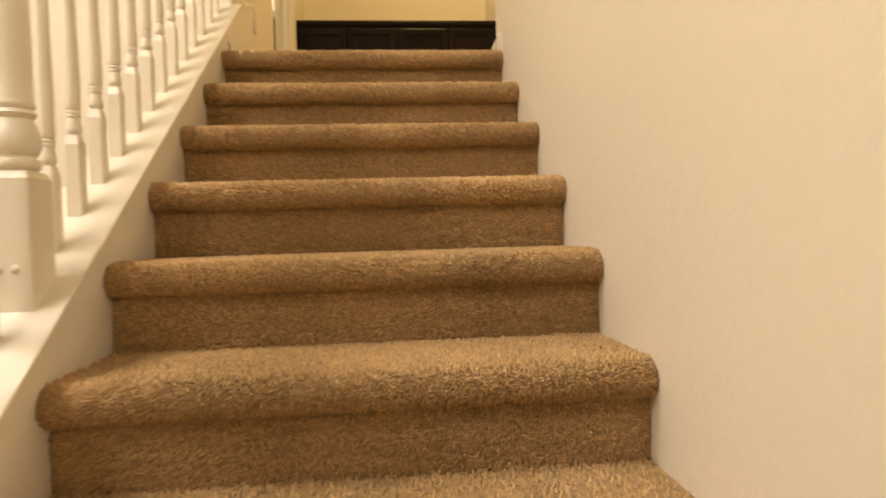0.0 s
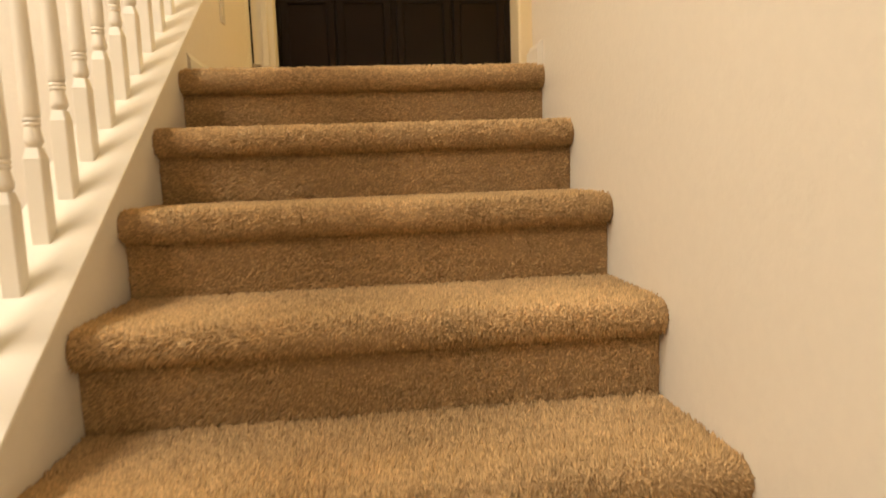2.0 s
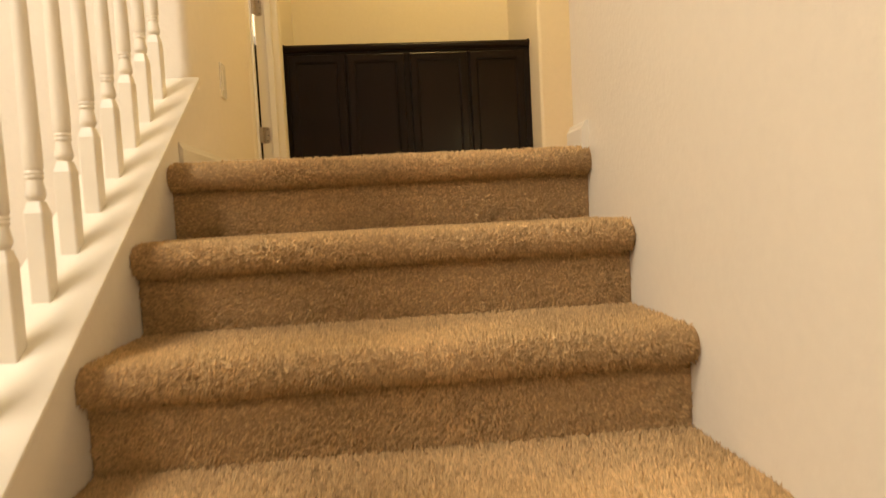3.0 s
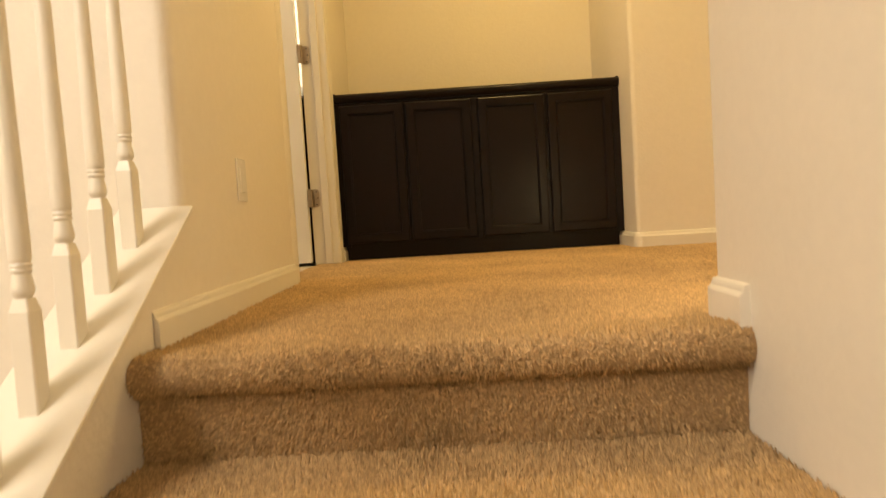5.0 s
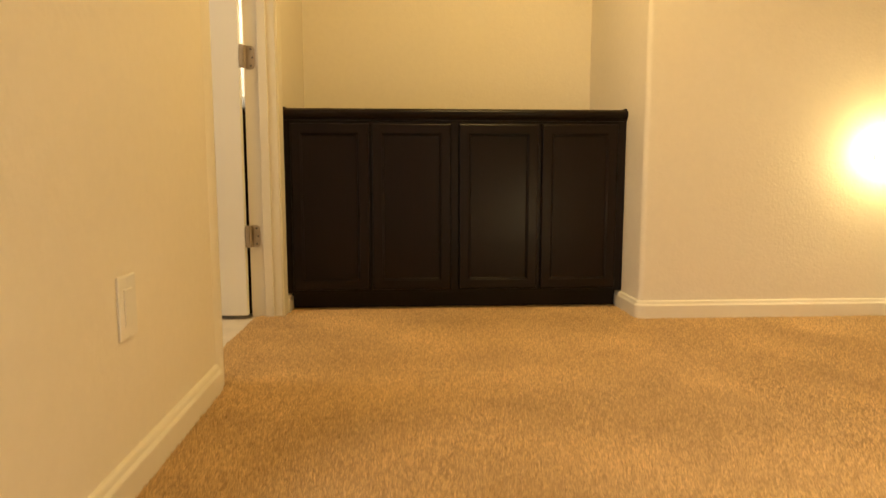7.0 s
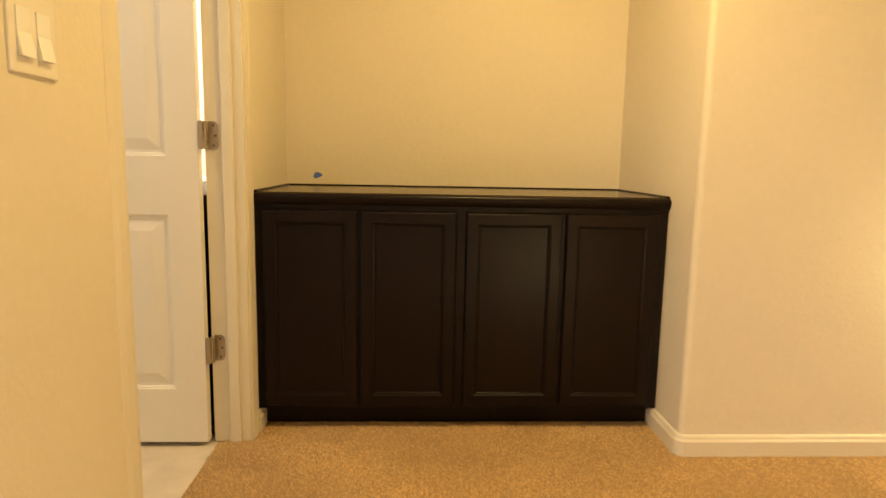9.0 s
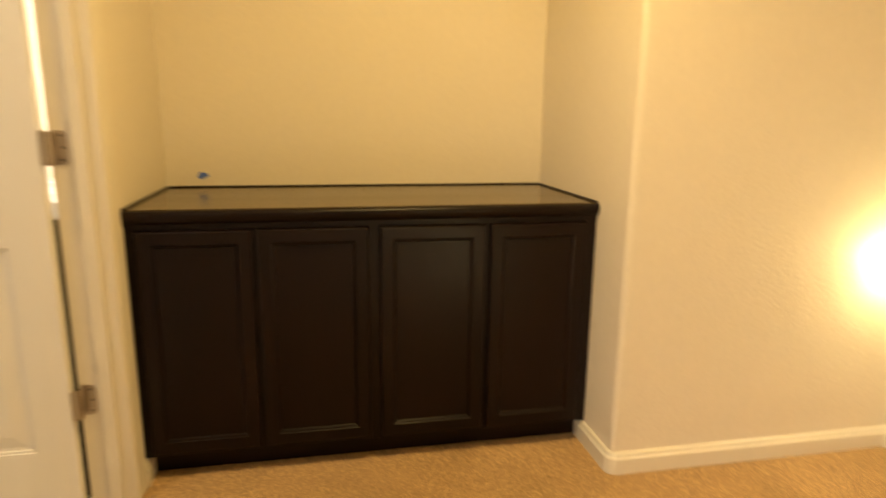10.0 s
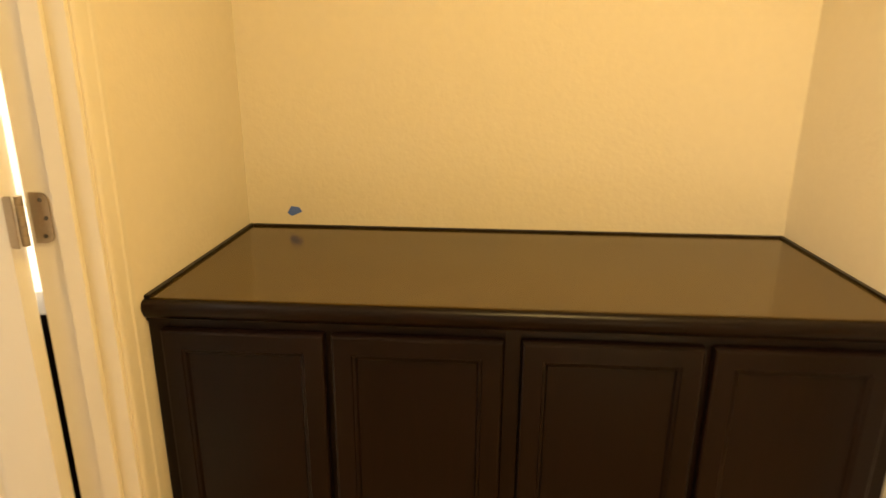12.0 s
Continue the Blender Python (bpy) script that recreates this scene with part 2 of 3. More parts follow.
# ---- carpet pile ----
def pile(name, places, normals, length, width, lean, seed, label):
    """Short tufts of yarn, three-sided, on the given places."""
    rng = np.random.default_rng(seed)
    n = len(places)
    ref = np.where(np.abs(normals[:, :1]) > 0.8, [[0.0, 1.0, 0.0]], [[1.0, 0.0, 0.0]])
    u = np.cross(normals, ref)
    u /= np.linalg.norm(u, axis=1)[:, None]
    v = np.cross(normals, u)
    p = places
    field = np.stack([np.sin(p[:, 0] * 9.1 + 2.0 * np.sin(p[:, 1] * 6.3 + p[:, 2] * 5)), np.cos(p[:, 1] * 8.2 + 1.7 * np.sin(p[:, 0] * 7.7)), np.zeros(n)], 1) * 0.36
    field[:, :2] += np.stack([np.sin(p[:, 0] * 3.1 + p[:, 1] * 2.3), np.cos(p[:, 0] * 2.7 - p[:, 1] * 3.7 + 1.1)], 1) * 0.22
    field[:, 2] -= 0.10 + 0.35 * normals[:, 2]
    cell = np.floor(p / 0.0085).astype(np.int64) @ np.array([73856093, 19349663, 83492791])
    table = rng.normal(size=(4096, 3)) * 0.40
    field += table[cell % 4096]
    tip = normals + (rng.normal(size=(n, 3)) * 0.36 + field) * lean
    tip /= np.linalg.norm(tip, axis=1)[:, None]
    tip[(tip * normals).sum(1) < 0.15] = normals[(tip * normals).sum(1) < 0.15]
    long = length * rng.uniform(0.65, 1.25, n)[:, None]
    wide = width * rng.uniform(0.7, 1.3, n)[:, None]
    turn = rng.uniform(0, 2 * np.pi, n)[:, None]
    verts = np.empty((n, 4, 3))
    for i in range(3):
        a = turn + i * 2 * np.pi / 3
        verts[:, i] = p - normals * 0.0012 + (u * np.cos(a) + v * np.sin(a)) * wide
    verts[:, 3] = p + tip * long
    idx = np.arange(n)[:, None] * 4
    faces = np.concatenate([idx + [[0, 1, 3]], idx + [[1, 2, 3]], idx + [[2, 0, 3]]], 1).reshape(-1, 3)
    me = bpy.data.meshes.new(name)
    me.vertices.add(n * 4)
    me.vertices.foreach_set("co", verts.ravel())
    me.loops.add(faces.size)
    me.loops.foreach_set("vertex_index", faces.ravel().astype(np.int32))
    me.polygons.add(len(faces))
    me.polygons.foreach_set("loop_start", np.arange(0, faces.size, 3, dtype=np.int32))
    me.polygons.foreach_set("use_smooth", np.ones(len(faces), dtype=bool))
    me.update(calc_edges=True)
    me.materials.append(PILE)
    ob = new(name, me)
    return tagged(ob, label, "carpet", kind="stuff")


def step_places(k, density, rng):
    face = np.array(step_outline(k, riser_y(k + 1) if k < 6 else 2.535))
    d = np.diff(face, axis=0)
    ln = np.hypot(d[:, 0], d[:, 1])
    total = ln.sum()
    n = int(total * (SX1 - SX0) * density)
    s = rng.uniform(0, total, n)
    cum = np.concatenate([[0], np.cumsum(ln)])
    i = np.clip(np.searchsorted(cum, s) - 1, 0, len(ln) - 1)
    f = (s - cum[i]) / ln[i]
    yz = face[i] + d[i] * f[:, None]
    nrm = np.stack([np.zeros(n), -d[i, 1] / ln[i], d[i, 0] / ln[i]], 1)
    lx = left_x(yz[:, 0])
    x = lx + 0.003 + (SX1 - lx - 0.006) * rng.uniform(0, 1, n)
    return np.stack([x, yz[:, 0], yz[:, 1]], 1), nrm


rng = np.random.default_rng(7)
spots = [step_places(k, 88000 if k > 0 else 24000, rng) for k in range(-1, 7)]
pile("carpet_pile", np.concatenate([p for p, n in spots]), np.concatenate([n for p, n in spots]), 0.0096, 0.0034, 1.0, 20, "short tan twisted plush pile covering the stair treads")


def floor_places(x0, x1, y0, y1, density, rng):
    n = int((x1 - x0) * (y1 - y0) * density)
    return np.stack([rng.uniform(x0, x1, n), rng.uniform(y0, y1, n), np.full(n, UP - 0.006)], 1)


P = np.concatenate([floor_places(*area, rng) for area in ((-0.225, 0.787, 2.535, 2.62, 88000), (-0.232, 1.2, 2.62, 3.2, 84000), (-0.243, 1.2, 3.2, 3.8, 76000), (-0.243, 1.2, 3.8, 4.76, 64000),
                                                          (1.2, 2.26, 2.63, 4.478, 45000), (-0.364, -0.243, 3.76, 4.597, 80000))])
pile("carpet_pile", P, np.tile([[0.0, 0.0, 1.0]], (len(P), 1)), 0.0096, 0.0034, 1.0, 60, "short tan twisted plush pile covering the hall floor")

# ---- stringer wall, cap, balusters ----
bm = prism([(LOW_Y - 0.25, 0), (2.535, 0), (2.535, UP - 0.15), (2.572, UP - 0.15), (2.572, cap_z(2.572) - 0.012), (LOW_Y - 0.25, cap_z(LOW_Y - 0.25) - 0.012)], -0.124, 0.0, "x")
for v in bm.verts:
    v.co.x += left_x(v.co.y)
structure("wall_stringer", bm, WALL, "painted half wall carrying the stair balustrade", "wall")
bm = prism([(2.574, UP - 0.15), (2.792, UP - 0.15), (2.792, cap_z(2.743) - 0.0125), (2.743, cap_z(2.743) - 0.0125), (2.574, cap_z(2.574) - 0.0125)], -0.118, 0.002, "x")
for v in bm.verts:
    v.co.x += west_x(v.co.y)
structure("wall_stringer_end", bm, WALL, "painted end of the half wall meeting the hall wall", "wall")
bm = prism([(LOW_Y - 0.27, cap_z(LOW_Y - 0.27) - 0.012), (2.745, cap_z(2.745) - 0.012), (2.745, cap_z(2.745)), (LOW_Y - 0.27, cap_z(LOW_Y - 0.27))], -0.138, 0.0, "x")
bmesh.ops.bevel(bm, geom=[e for e in bm.edges if abs(e.verts[0].co.x - e.verts[1].co.x) < 1e-5], offset=0.004, segments=3, affect="EDGES", profile=0.5)
for v in bm.verts:
    v.co.x += -0.192 - (v.co.y - 1.26) * 0.008 if v.co.x > -0.05 else left_x(v.co.y)
structure("trim_stair_cap", bm, TRIM, "white painted sloping cap board under the balusters", "trim", True)

SL = RISE / RUN


def sloped_block(w, top, shoulder, r):
    """Square block cut to the slope below, with a pyramid shoulder above."""
    bm = bmesh.new()
    h = w / 2
    c = 0.0022
    ring = [(h, -h + c), (h, h - c), (h - c, h), (-h + c, h), (-h, h - c), (-h, -h + c), (-h + c, -h), (h - c, -h)]
    a = [bm.verts.new((x, y, y * SL)) for x, y in ring]
    b = [bm.verts.new((x, y, top)) for x, y in ring]
    d = [bm.verts.new((x / h * r, y / h * r, top + shoulder)) for x, y in ring]
    for lo, hi in ((a, b), (b, d)):
        for i in range(8):
            bm.faces.new((lo[i], lo[(i + 1) % 8], hi[(i + 1) % 8], hi[i]))
    bm.faces.new(a)
    bm.faces.new(d)
    return bm


def make_baluster():
    t = thing("baluster", (0, 0, 0), "white painted turned wooden baluster on the stair cap", "baluster", "balusters along the stair")
    part("base_block", sloped_block(0.0305, 0.136, 0.019, 0.0104), TRIM, t, smooth=False)
    prof = [(0.0100, 0.154), (0.0110, 0.157), (0.0134, 0.160), (0.0148, 0.164), (0.0149, 0.169), (0.0138, 0.176), (0.0124, 0.184), (0.0119, 0.190),
            (0.0132, 0.1915), (0.0138, 0.194), (0.0132, 0.1965), (0.0124, 0.1975), (0.0132, 0.1985), (0.0141, 0.201), (0.0134, 0.2035), (0.0122, 0.205),
            (0.0134, 0.207), (0.0145, 0.211), (0.0146, 0.24), (0.0139, 0.30), (0.0122, 0.42), (0.0108, 0.68), (0.0098, 0.93)]
    part("turned_shaft", lathe(prof, 18), TRIM, t, smooth=True)
    return t


def make_newel():
    t = thing("newel_post", (0, 0, 0), "thick white painted turned newel post with plugged base", "newel post")
    part("base_block", sloped_block(0.076, 0.196, 0.012, 0.032), TRIM, t)
    prof = [(0.032, 0.205), (0.031, 0.210), (0.0360, 0.214), (0.0378, 0.221), (0.0360, 0.227), (0.0300, 0.231), (0.0300, 0.235), (0.0350, 0.240),
            (0.0382, 0.251), (0.0385, 0.263), (0.0360, 0.278), (0.0305, 0.292), (0.0280, 0.298), (0.0315, 0.301), (0.0340, 0.306), (0.0315, 0.311),
            (0.0285, 0.314), (0.0310, 0.317), (0.0325, 0.321), (0.0310, 0.326), (0.0300, 0.330), (0.0305, 0.38), (0.0285, 0.58), (0.0245, 0.80), (0.0240, 0.90)]
    part("turned_shaft", lathe(prof, 28), TRIM, t, smooth=True)
    bm = bmesh.new()
    box(-0.036, 0.036, -0.036, 0.036, 0.88, 1.06, 0.004, 2, bm)
    part("head_block", bm, TRIM, t)
    for dx in (-0.014, 0.012):
        bm = lathe([(0.0075, 0), (0.0075, 0.002), (0.006, 0.0045), (0.003, 0.006), (0.0005, 0.0063)], 16)
        bmesh.ops.rotate(bm, verts=bm.verts, cent=(0, 0, 0), matrix=Matrix.Rotation(radians(90), 3, "X"))
        bmesh.ops.translate(bm, verts=bm.verts, vec=(dx, -0.036, 0.045))
        part("screw_plug", bm, TRIM, t, smooth=True)
    return t


base = make_baluster()
ys = [1.396 + 0.1043 * i for i in range(13)] + [1.188 - 0.1047 * i for i in range(11)]
base.matrix_basis = pose(rail_x(ys[0]), ys[0], cap_z(ys[0]))
for y in ys[1:]:
    copy_thing(base, pose(rail_x(y), y, cap_z(y)))
newel = make_newel()
newel.matrix_basis = pose(-0.276, 1.288, cap_z(1.288))
rail = thing("handrail", (rail_x(1.3), 1.3, cap_z(1.3) + 0.9), "white painted wooden handrail on top of the balusters", "handrail")
prof = fillet([(-0.03, -0.03), (0.03, -0.03), (0.03, 0.025), (-0.03, 0.025)], {2: 0.02, 3: 0.02}, 5)
bm = bmesh.new()
ends = []
for y in (0.14, 2.757):
    ends.append([bm.verts.new((p.x + rail_x(y) - rail_x(1.3), y - 1.3, p.y + (y - 1.3) * SL)) for p in prof])
n = len(prof)
for i in range(n):
    bm.faces.new((ends[0][i], ends[1][i], ends[1][(i + 1) % n], ends[0][(i + 1) % n]))
bm.faces.new(ends[0])
bm.faces.new(ends[1])
part("rail", bm, TRIM, rail, smooth=True)


# ---- baseboards and casings ----
BASE_PROFILE = [(0, 0), (0.018, 0), (0.018, 0.052), (0.0165, 0.055), (0.0120, 0.060), (0.0105, 0.066), (0.0085, 0.070), (0.005, 0.072), (0, 0.073)]


def baseboard(name, path, label):
    """Runs the profile along a path of floor points; the board stands to the left of the way."""
    bm = bmesh.new()
    pts = [Vector(p) for p in path]
    rings = []
    for i, p in enumerate(pts):
        a = (p - pts[i - 1]).normalized() if i else (pts[1] - p).normalized()
        b = (pts[i + 1] - p).normalized() if i < len(pts) - 1 else a
        na, nb = Vector((-a.y, a.x)), Vector((-b.y, b.x))
        m = (na + nb).normalized()
        m = m / max(0.3, m.dot(na))
        rings.append([bm.verts.new((p.x + m.x * d, p.y + m.y * d, UP - 0.003 + h)) for d, h in BASE_PROFILE])
    n = len(BASE_PROFILE)
    for r, s in zip(rings, rings[1:]):
        for i in range(n):
            bm.faces.new((r[i], s[i], s[(i + 1) % n], r[(i + 1) % n]))
    bm.faces.new(rings[0])
    bm.faces.new(rings[-1])
    return structure(name, bm, TRIM, label, "baseboard")


def corner(cx, cy, r, a0, a1, seg=6):
    return [(cx + r * math.cos(radians(a0 + (a1 - a0) * i / seg)), cy + r * math.sin(radians(a0 + (a1 - a0) * i / seg))) for i in range(seg + 1)]


baseboard("baseboard_stair_head", ([(2.27, 2.62)] + corner(0.822, 2.598, 0.022, 90, 180) + [(0.80, 2.480)])[::-1], "white moulded baseboard wrapping the rounded wall corner")
baseboard("baseboard_hall_west", [(west_x(3.690), 3.690), (west_x(2.574), 2.574)], "white moulded baseboard along the hall wall")
baseboard("baseboard_hall_north", ([(1.212, 4.754)] + corner(1.234, 4.512, 0.022, 180, 270) + [(2.27, 4.49), (2.27, 2.62)])[::-1], "white moulded baseboard turning into the recess")
baseboard("baseboard_niche", [(-0.257, 4.754), (-0.257, 4.668)], "short white baseboard beside the cabinet")


def casing(name, x_face, y0, y1, z0, z1, inner_low, label):
    """Moulded board on a wall facing +x; thin edge on the opening side."""
    w = y1 - y0
    steps = [(0.0, 0.006), (0.08, 0.0085), (0.20, 0.0095), (0.50, 0.0100), (0.60, 0.0103), (0.68, 0.0122), (0.90, 0.0120), (1.0, 0.0055)]
    if not inner_low:
        steps = [(0.0, 0.006), (0.08, 0.008), (0.35, 0.0085), (0.7, 0.006), (0.97, 0.0012), (1.0, 0.0002)]
    pts = [(x_face, y0 if inner_low else y1)]
    for f, d in steps:
        pts.append((x_face + d, y0 + f * w if inner_low else y1 - f * w))
    pts.append((x_face, y1 if inner_low else y0))
    return structure(name, prism(pts, z0, z1), TRIM, label, "trim")


casing("trim_casing_near", west_x(3.69), 3.690, 3.741, UP - 0.003, UP + 2.06, False, "white moulded door casing")
casing("trim_casing_far", HALL_X, 4.608, 4.666, UP - 0.003, UP + 2.06, True, "white moulded door casing")
structure("trim_casing_head", box(HALL_X, HALL_X + 0.016, 3.690, 4.666, UP + 2.06, UP + 2.118, 0.003), TRIM, "white door head casing", "trim")
bm = bmesh.new()
box(-0.382, -0.2555, 3.734, 3.757, UP - 0.004, UP + 2.045, 0.0015, 1, bm)
box(-0.382, -0.2555, 4.600, 4.622, UP - 0.004, UP + 2.045, 0.0015, 1, bm)
box(-0.382, -0.2555, 3.734, 4.622, UP + 2.046, UP + 2.064, 0.0015, 1, bm)
box(-0.325, -0.290, 4.588, 4.5995, UP - 0.004, UP + 2.0445, 0.0015, 1, bm)
box(-0.325, -0.290, 3.7575, 3.769, UP - 0.004, UP + 2.0445, 0.0015, 1, bm)
structure("trim_door_jamb", bm, TRIM, "white painted door jamb with stops", "trim")


# ---- bathroom door ----
def raised_panel(x0, x1, z0, z1, y):
    """Moulded panel facing -y, set into the leaf at y."""
    bm = bmesh.new()
    rings = []
    for inset, d in ((0.0, 0.0), (0.002, 0.0035), (0.007, 0.0042), (0.010, 0.0090), (0.018, 0.0098), (0.050, 0.0030), (0.053, 0.0020)):
        rings.append([bm.verts.new((x, y + d, z)) for x, z in ((x0 + inset, z0 + inset), (x1 - inset, z0 + inset), (x1 - inset, z1 - inset), (x0 + inset, z1 - inset))])
    for a, b in zip(rings, rings[1:]):
        for i in range(4):
            bm.faces.new((a[i], a[(i + 1) % 4], b[(i + 1) % 4], b[i]))
    bm.faces.new(rings[-1])
    return bm


door = thing("door", (-0.392, 4.562, UP + 0.012), "white six-panel bathroom door standing wide open", "door", kind="structure")
W, HD = 0.825, 2.02
cols = [(-0.102 - 0.258, -0.102), (-W + 0.102, -W + 0.102 + 0.258)]
rows = [(0.188, 0.776), (0.964, 1.56), (1.68, 1.90)]
xs = sorted({-W, 0.0, *[v for c in cols for v in c]})
zs = sorted({0.0, HD, *[v for r in rows for v in r]})
bm = bmesh.new()
grid = {(i, j): bm.verts.new((x, 0, z)) for i, x in enumerate(xs) for j, z in enumerate(zs)}
for i in range(len(xs) - 1):
    for j in range(len(zs) - 1):
        if (xs[i], xs[i + 1]) in cols and (zs[j], zs[j + 1]) in rows:
            continue
        bm.faces.new((grid[i, j], grid[i + 1, j], grid[i + 1, j + 1], grid[i, j + 1]))
edge = [(-W, 0), (0, 0), (0, HD), (-W, HD)]
f = [bm.verts.new((x, 0, z)) for x, z in edge]
b = [bm.verts.new((x, 0.035, z)) for x, z in edge]
for i in range(4):
    bm.faces.new((f[i], f[(i + 1) % 4], b[(i + 1) % 4], b[i]))
bm.faces.new(b)
part("leaf", bm, DOORP, door)
for c in cols:
    for r in rows:
        part("panel", raised_panel(c[0], c[1], r[0], r[1], 0.0), DOORP, door)


def hinge(z):
    """Butt hinge: a leaf on the door's edge, a leaf on the jamb, a knuckle between."""
    bm = bmesh.new()
    out = fillet([(0.021, -0.045), (0.054, -0.045), (0.054, 0.045), (0.021, 0.045)], {1: 0.015, 2: 0.015}, 6)
    prism([(p[0], p[1] + z) for p in out], 0.0345, 0.0375, "y", bm)
    h = part("hinge", bm, NICKEL, door, "satin nickel butt hinge with rounded corners")
    bm = bmesh.new()
    out = fillet([(0.003, -0.045), (0.018, -0.045), (0.018, 0.045), (0.003, 0.045)], {0: 0.006, 3: 0.006}, 6)
    prism([(p[0], p[1] + z) for p in out], -0.0035, -0.0008, "y", bm)
    part("leaf_plate", bm, NICKEL, h)
    for zz in (-0.044, -0.0265, -0.009, 0.0085, 0.026):
        part("knuckle", lathe([(0.0062, z + zz), (0.0066, z + zz + 0.001), (0.0066, z + zz + 0.016), (0.0062, z + zz + 0.017)], 12, None, (0.0195, 0.012)), NICKEL, h, smooth=True)
    for sx, sz in ((0.040, 0.032), (0.046, 0.0), (0.040, -0.032)):
        bm = lathe([(0.004, 0), (0.004, 0.0009), (0.003, 0.0013)], 10)
        bmesh.ops.rotate(bm, verts=bm.verts, cent=(0, 0, 0), matrix=Matrix.Rotation(radians(90), 3, "X"))
        bmesh.ops.translate(bm, verts=bm.verts, vec=(sx, 0.0345, z + sz))
        part("screw", bm, DARK, h)


for z in (0.322, 1.032, 1.742):
    hinge(z)

# ---- built-in cabinet ----
cab = thing("cabinet", (0.477, 4.707, UP), "espresso brown wooden base cabinet built into the recess", "cabinet")
X0, X1 = -0.2555 - 0.477, 1.2105 - 0.477
part("body", box(X0, X1, 0.004, 0.565, 0.074, 0.812, 0.001, 1), ESPRESSO, cab)
bm = bmesh.new()
for a, b_ in ((X0, -0.212 - 0.477), (0.452 - 0.477, 0.484 - 0.477), (1.170 - 0.477, X1)):
    box(a, b_, -0.0, 0.0045, 0.074, 0.812, 0.001, 1, bm)
box(-0.212 - 0.477, 1.170 - 0.477, 0.0005, 0.0042, 0.795, 0.8115, 0.001, 1, bm)
part("face_frame", bm, ESPRESSO, cab)
part("toe_kick", box(-0.246 - 0.477, 1.198 - 0.477, 0.048, 0.068, 0.0, 0.0745), ESPRESSO, cab)


def cabinet_door(x0, x1):
    z0, z1 = 0.089, 0.798
    s, t = 0.050, 0.019
    bm = bmesh.new()
    rings = []
    for inset, y in ((0.0, -0.001), (0.0, -t + 0.006), (0.002, -t + 0.002), (0.006, -t), (s - 0.010, -t), (s - 0.008, -t + 0.003), (s - 0.003, -t + 0.004), (s, -t + 0.009), (s + 0.001, -t + 0.0105)):
        rings.append([bm.verts.new((x, y, z)) for x, z in ((x0 + inset, z0 + inset), (x1 - inset, z0 + inset), (x1 - inset, z1 - inset), (x0 + inset, z1 - inset))])
    for a, b in zip(rings, rings[1:]):
        for i in range(4):
            bm.faces.new((a[i], a[(i + 1) % 4], b[(i + 1) % 4], b[i]))
    bm.faces.new(rings[0])
    d = part("door", bm, ESPRESSO, cab)
    bm = bmesh.new()
    bm.faces.new([bm.verts.new((x, -t + 0.0102, z)) for x, z in ((x0 + s, z0 + s), (x1 - s, z0 + s), (x1 - s, z1 - s), (x0 + s, z1 - s))])
    part("panel", bm, ESPRESSO, d)


for x0, x1 in ((-0.226, 0.101), (0.115, 0.450), (0.485, 0.826), (0.842, 1.172)):
    cabinet_door(x0 - 0.477, x1 - 0.477)

top = thing("countertop", (0.477, 4.69, UP + 0.812), "glossy espresso wooden countertop with thin edge strips", "countertop")
y_back = 5.277 - 4.69
prof = [(y_back, 0.0), (0.012, 0.0), (0.012, 0.006), (0.006, 0.010), (0.003, 0.016), (0.0, 0.022), (-0.002, 0.031), (0.0, 0.038), (0.004, 0.043), (0.010, 0.045), (y_back, 0.045)]
part("slab", prism(prof, X0 - 0.0005, X1 + 0.0005, "x"), ESPRESSO, top, "dark moulded front edge", True)
part("top_panel", box(X0 + 0.012, X1 - 0.012, 0.014, y_back - 0.014, 0.044, 0.0485), TOPSHEEN, top, "glossy top panel, wall reflection put into its yellowish brown")
part("edge_strip", box(X0 + 0.013, X1 - 0.013, y_back - 0.014, y_back, 0.045, 0.054, 0.002), ESPRESSO, top)
part("edge_strip", box(X0, X0 + 0.012, 0.012, y_back, 0.045, 0.054, 0.002), ESPRESSO, top)
part("edge_strip", box(X1 - 0.012, X1, 0.012, y_back, 0.045, 0.054, 0.002), ESPRESSO, top)

# ---- small things ----
tape = bmesh.new()
quad = [(-0.021, -0.006), (-0.009, -0.015), (0.021, -0.002), (0.012, 0.011), (-0.010, 0.013)]
prism(quad, 5.2765, 5.2778, "y", tape)
bmesh.ops.translate(tape, verts=tape.verts, vec=(-0.124, 0, 2.884))
tagged(part("tape_scrap", tape, TAPE), "torn scrap of blue painter's tape on the wall", "tape")

outlet = thing("outlet_cover", (west_x(3.16), 3.160, 2.3185), "ivory plastic outlet cover plate low on the wall", "outlet")
part("plate", box(0.0, 0.0055, -0.035, 0.035, -0.0575, 0.0575, 0.0025), PLASTIC, outlet)
part("insert", box(0.005, 0.0075, -0.0165, 0.0165, -0.0335, 0.0335, 0.001), PLASTIC, outlet)
for z in (-0.048, 0.048):
    bm = lathe([(0.003, 0.0), (0.003, 0.0012)], 10)
    bmesh.ops.rotate(bm, verts=bm.verts, cent=(0, 0, 0), matrix=Matrix.Rotation(radians(90), 3, "Y"))
    bmesh.ops.translate(bm, verts=bm.verts, vec=(0.005, 0, z))
    part("screw", bm, PLASTIC, outlet)

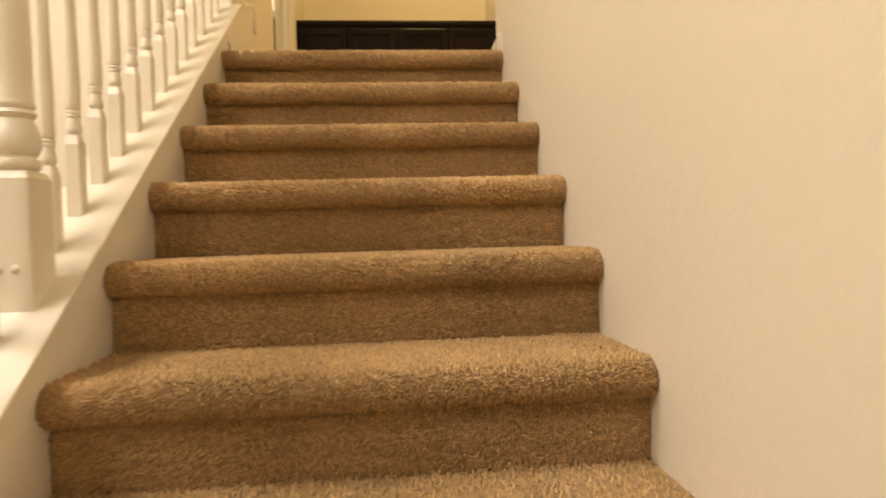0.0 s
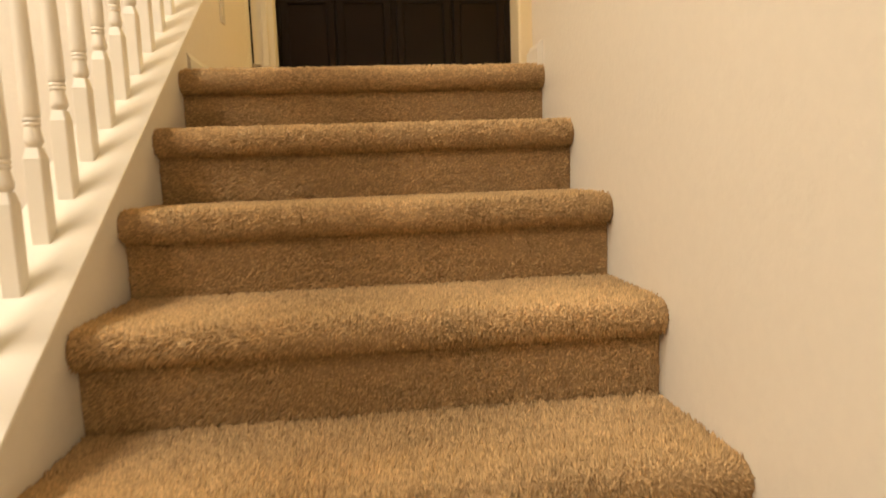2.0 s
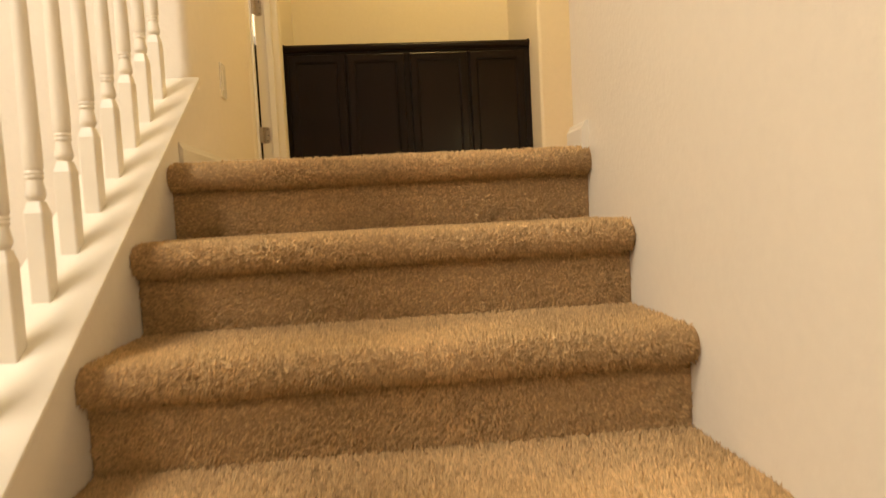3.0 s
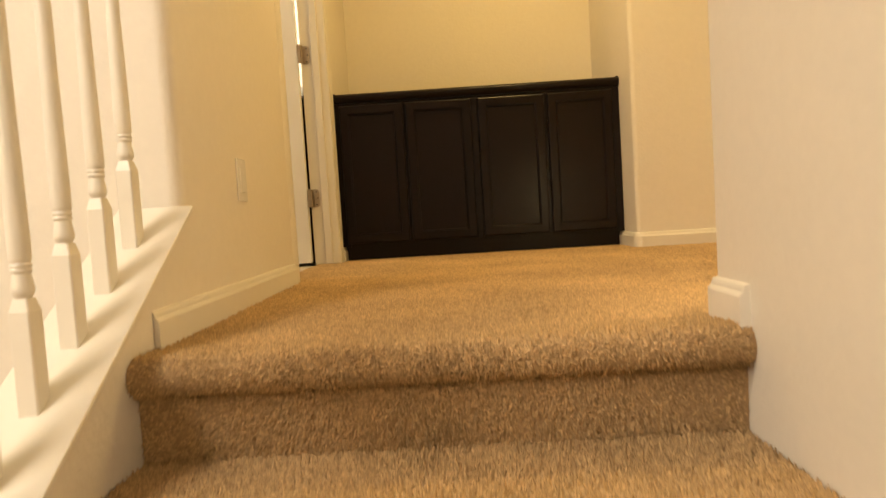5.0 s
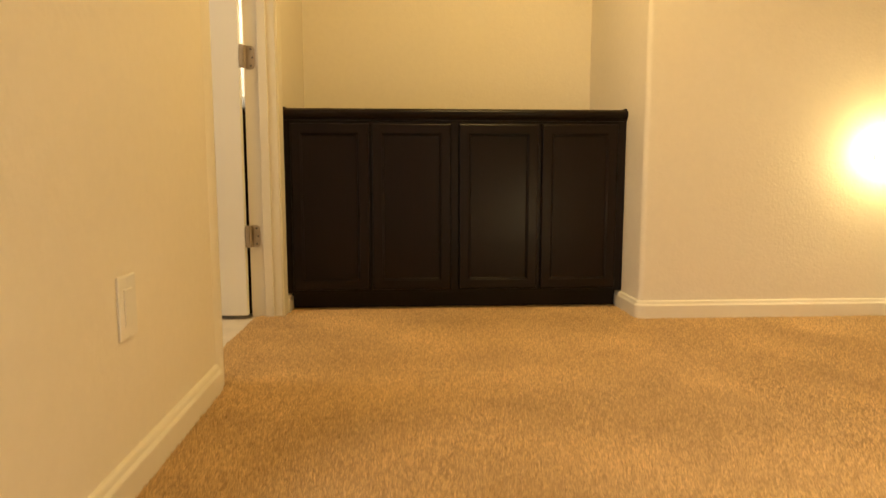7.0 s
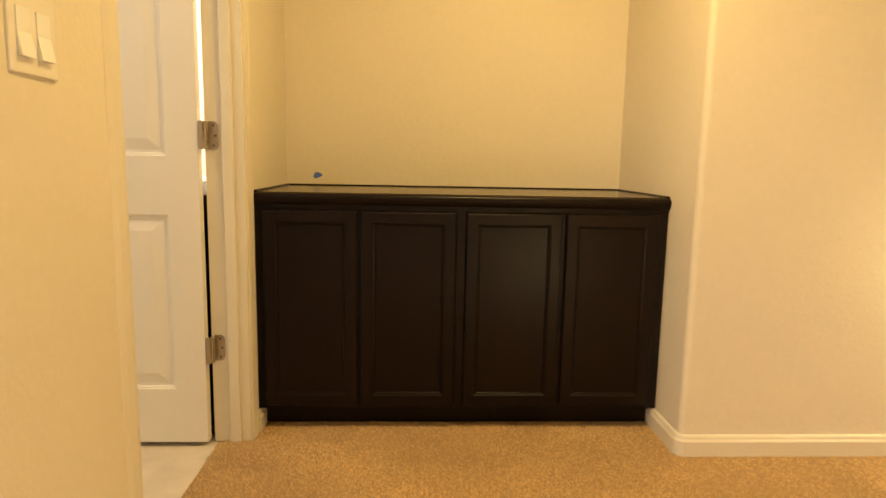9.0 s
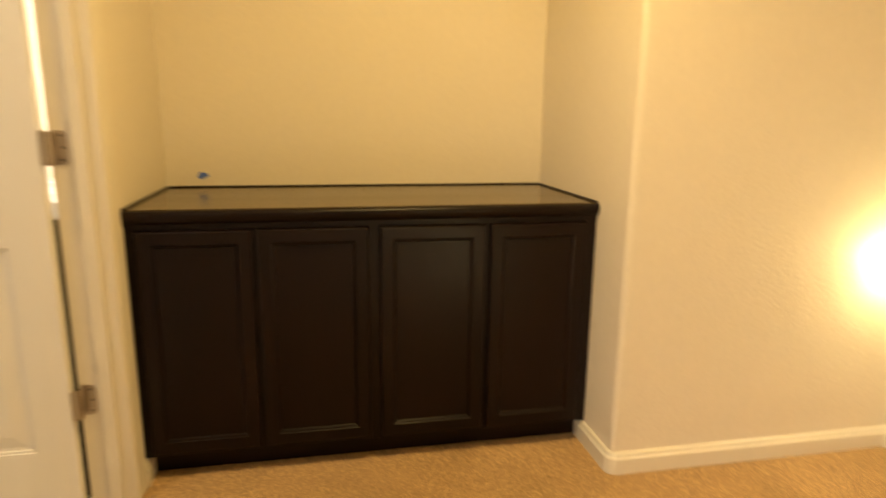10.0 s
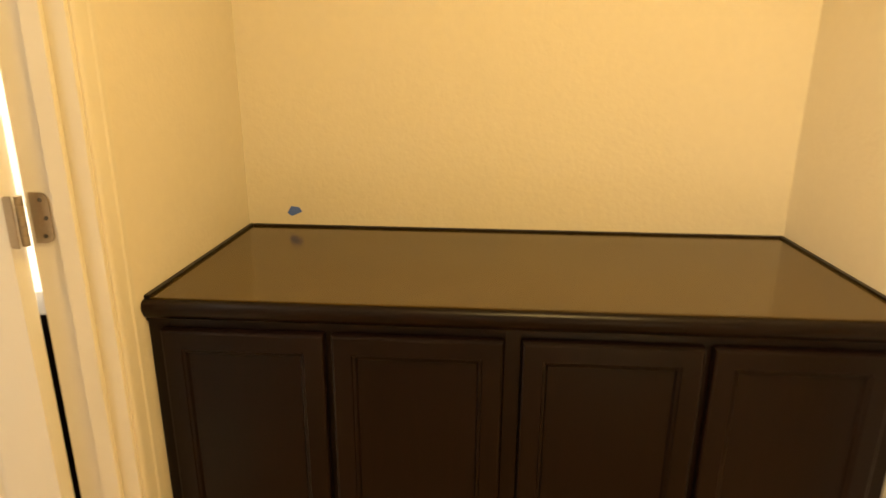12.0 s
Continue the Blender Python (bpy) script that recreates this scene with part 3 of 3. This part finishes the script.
switch = thing("light_switch", (west_x(3.470) - 0.0005, 3.470, UP + 1.145), "ivory double rocker light switch beside the doorway", "light switch")
part("plate", box(0.0, 0.0055, -0.058, 0.058, -0.0575, 0.0575, 0.0025), PLASTIC, switch)
for y in (-0.0235, 0.0235):
    bm = prism([(0.005, -0.0335), (0.0125, -0.0335), (0.0065, 0.0), (0.0070, 0.0335), (0.005, 0.0335)], y - 0.0165, y + 0.0165, "y")
    part("rocker", bm, ROCKER, switch, "glossy rocker whitened for a reflected highlight")

night = thing("night_light", (2.185, 4.49, 2.655), "small glowing plug-in night light on the hall wall", "night light", "plug-in night lights")
part("plug_body", box(-0.018, 0.018, -0.012, 0.0, -0.030, 0.030, 0.004, 3), PLASTIC, night)
bm = lathe([(0.006, -0.036), (0.018, -0.031), (0.025, -0.018), (0.027, 0.0), (0.025, 0.018), (0.018, 0.031), (0.006, 0.036)], 18, None, (0, -0.040))
shade = part("shade", bm, GLOW, night, "glowing frosted shade", True)
shade.visible_shadow = False
copy_thing(night, pose(1.10, 2.62, 2.29, 0, 0, 180))

# ---- bathroom vanity ----
van = thing("vanity", (-1.1, 4.95, UP), "dark brown bathroom vanity with pale stone top", "vanity")
part("body", box(-0.70, 0.722, -0.30, 0.325, 0.0, 0.848, 0.003), ESPRESSO, van)
part("counter", box(-0.72, 0.7245, -0.325, 0.328, 0.849, 0.898, 0.004), STONE, van)


bar = thing("vanity_light", (-1.1, 5.28, UP + 1.95), "bright bar light on the bathroom wall", "wall light")
part("back_plate", box(-0.30, 0.30, -0.03, 0.0, -0.05, 0.05, 0.006), NICKEL, bar)
for x in (-0.2, 0.0, 0.2):
    part("globe", lathe([(0.01, -0.055), (0.035, -0.045), (0.05, -0.02), (0.055, 0.0), (0.05, 0.02), (0.035, 0.045), (0.01, 0.055)], 16, None, (x, -0.085)), LENS, bar, smooth=True)


# ---- ceiling lights (unseen, assumed fixtures) ----
def ceiling_light(place, r):
    t = thing("ceiling_light", (*place, CEIL), "unseen round recessed ceiling light with white trim ring", "ceiling light", "ceiling lights")
    part("trim_ring", lathe([(r + 0.03, -0.0005), (r + 0.03, -0.006), (r + 0.004, -0.012), (r, -0.004), (r, -0.0005)], 32), TRIM, t, smooth=True)
    part("lens", lathe([(r - 0.002, -0.014), (r - 0.002, -0.0125)], 32), LENS, t)


# Two wide discs soften baluster shadows; the second is added for the fill.
for x, y, r in ((-1.7, 0.9, 0.62), (-2.3, -1.2, 0.62), (0.72, 4.00, 0.09), (-1.25, 3.87, 0.14)):
    ceiling_light((x, y), r)
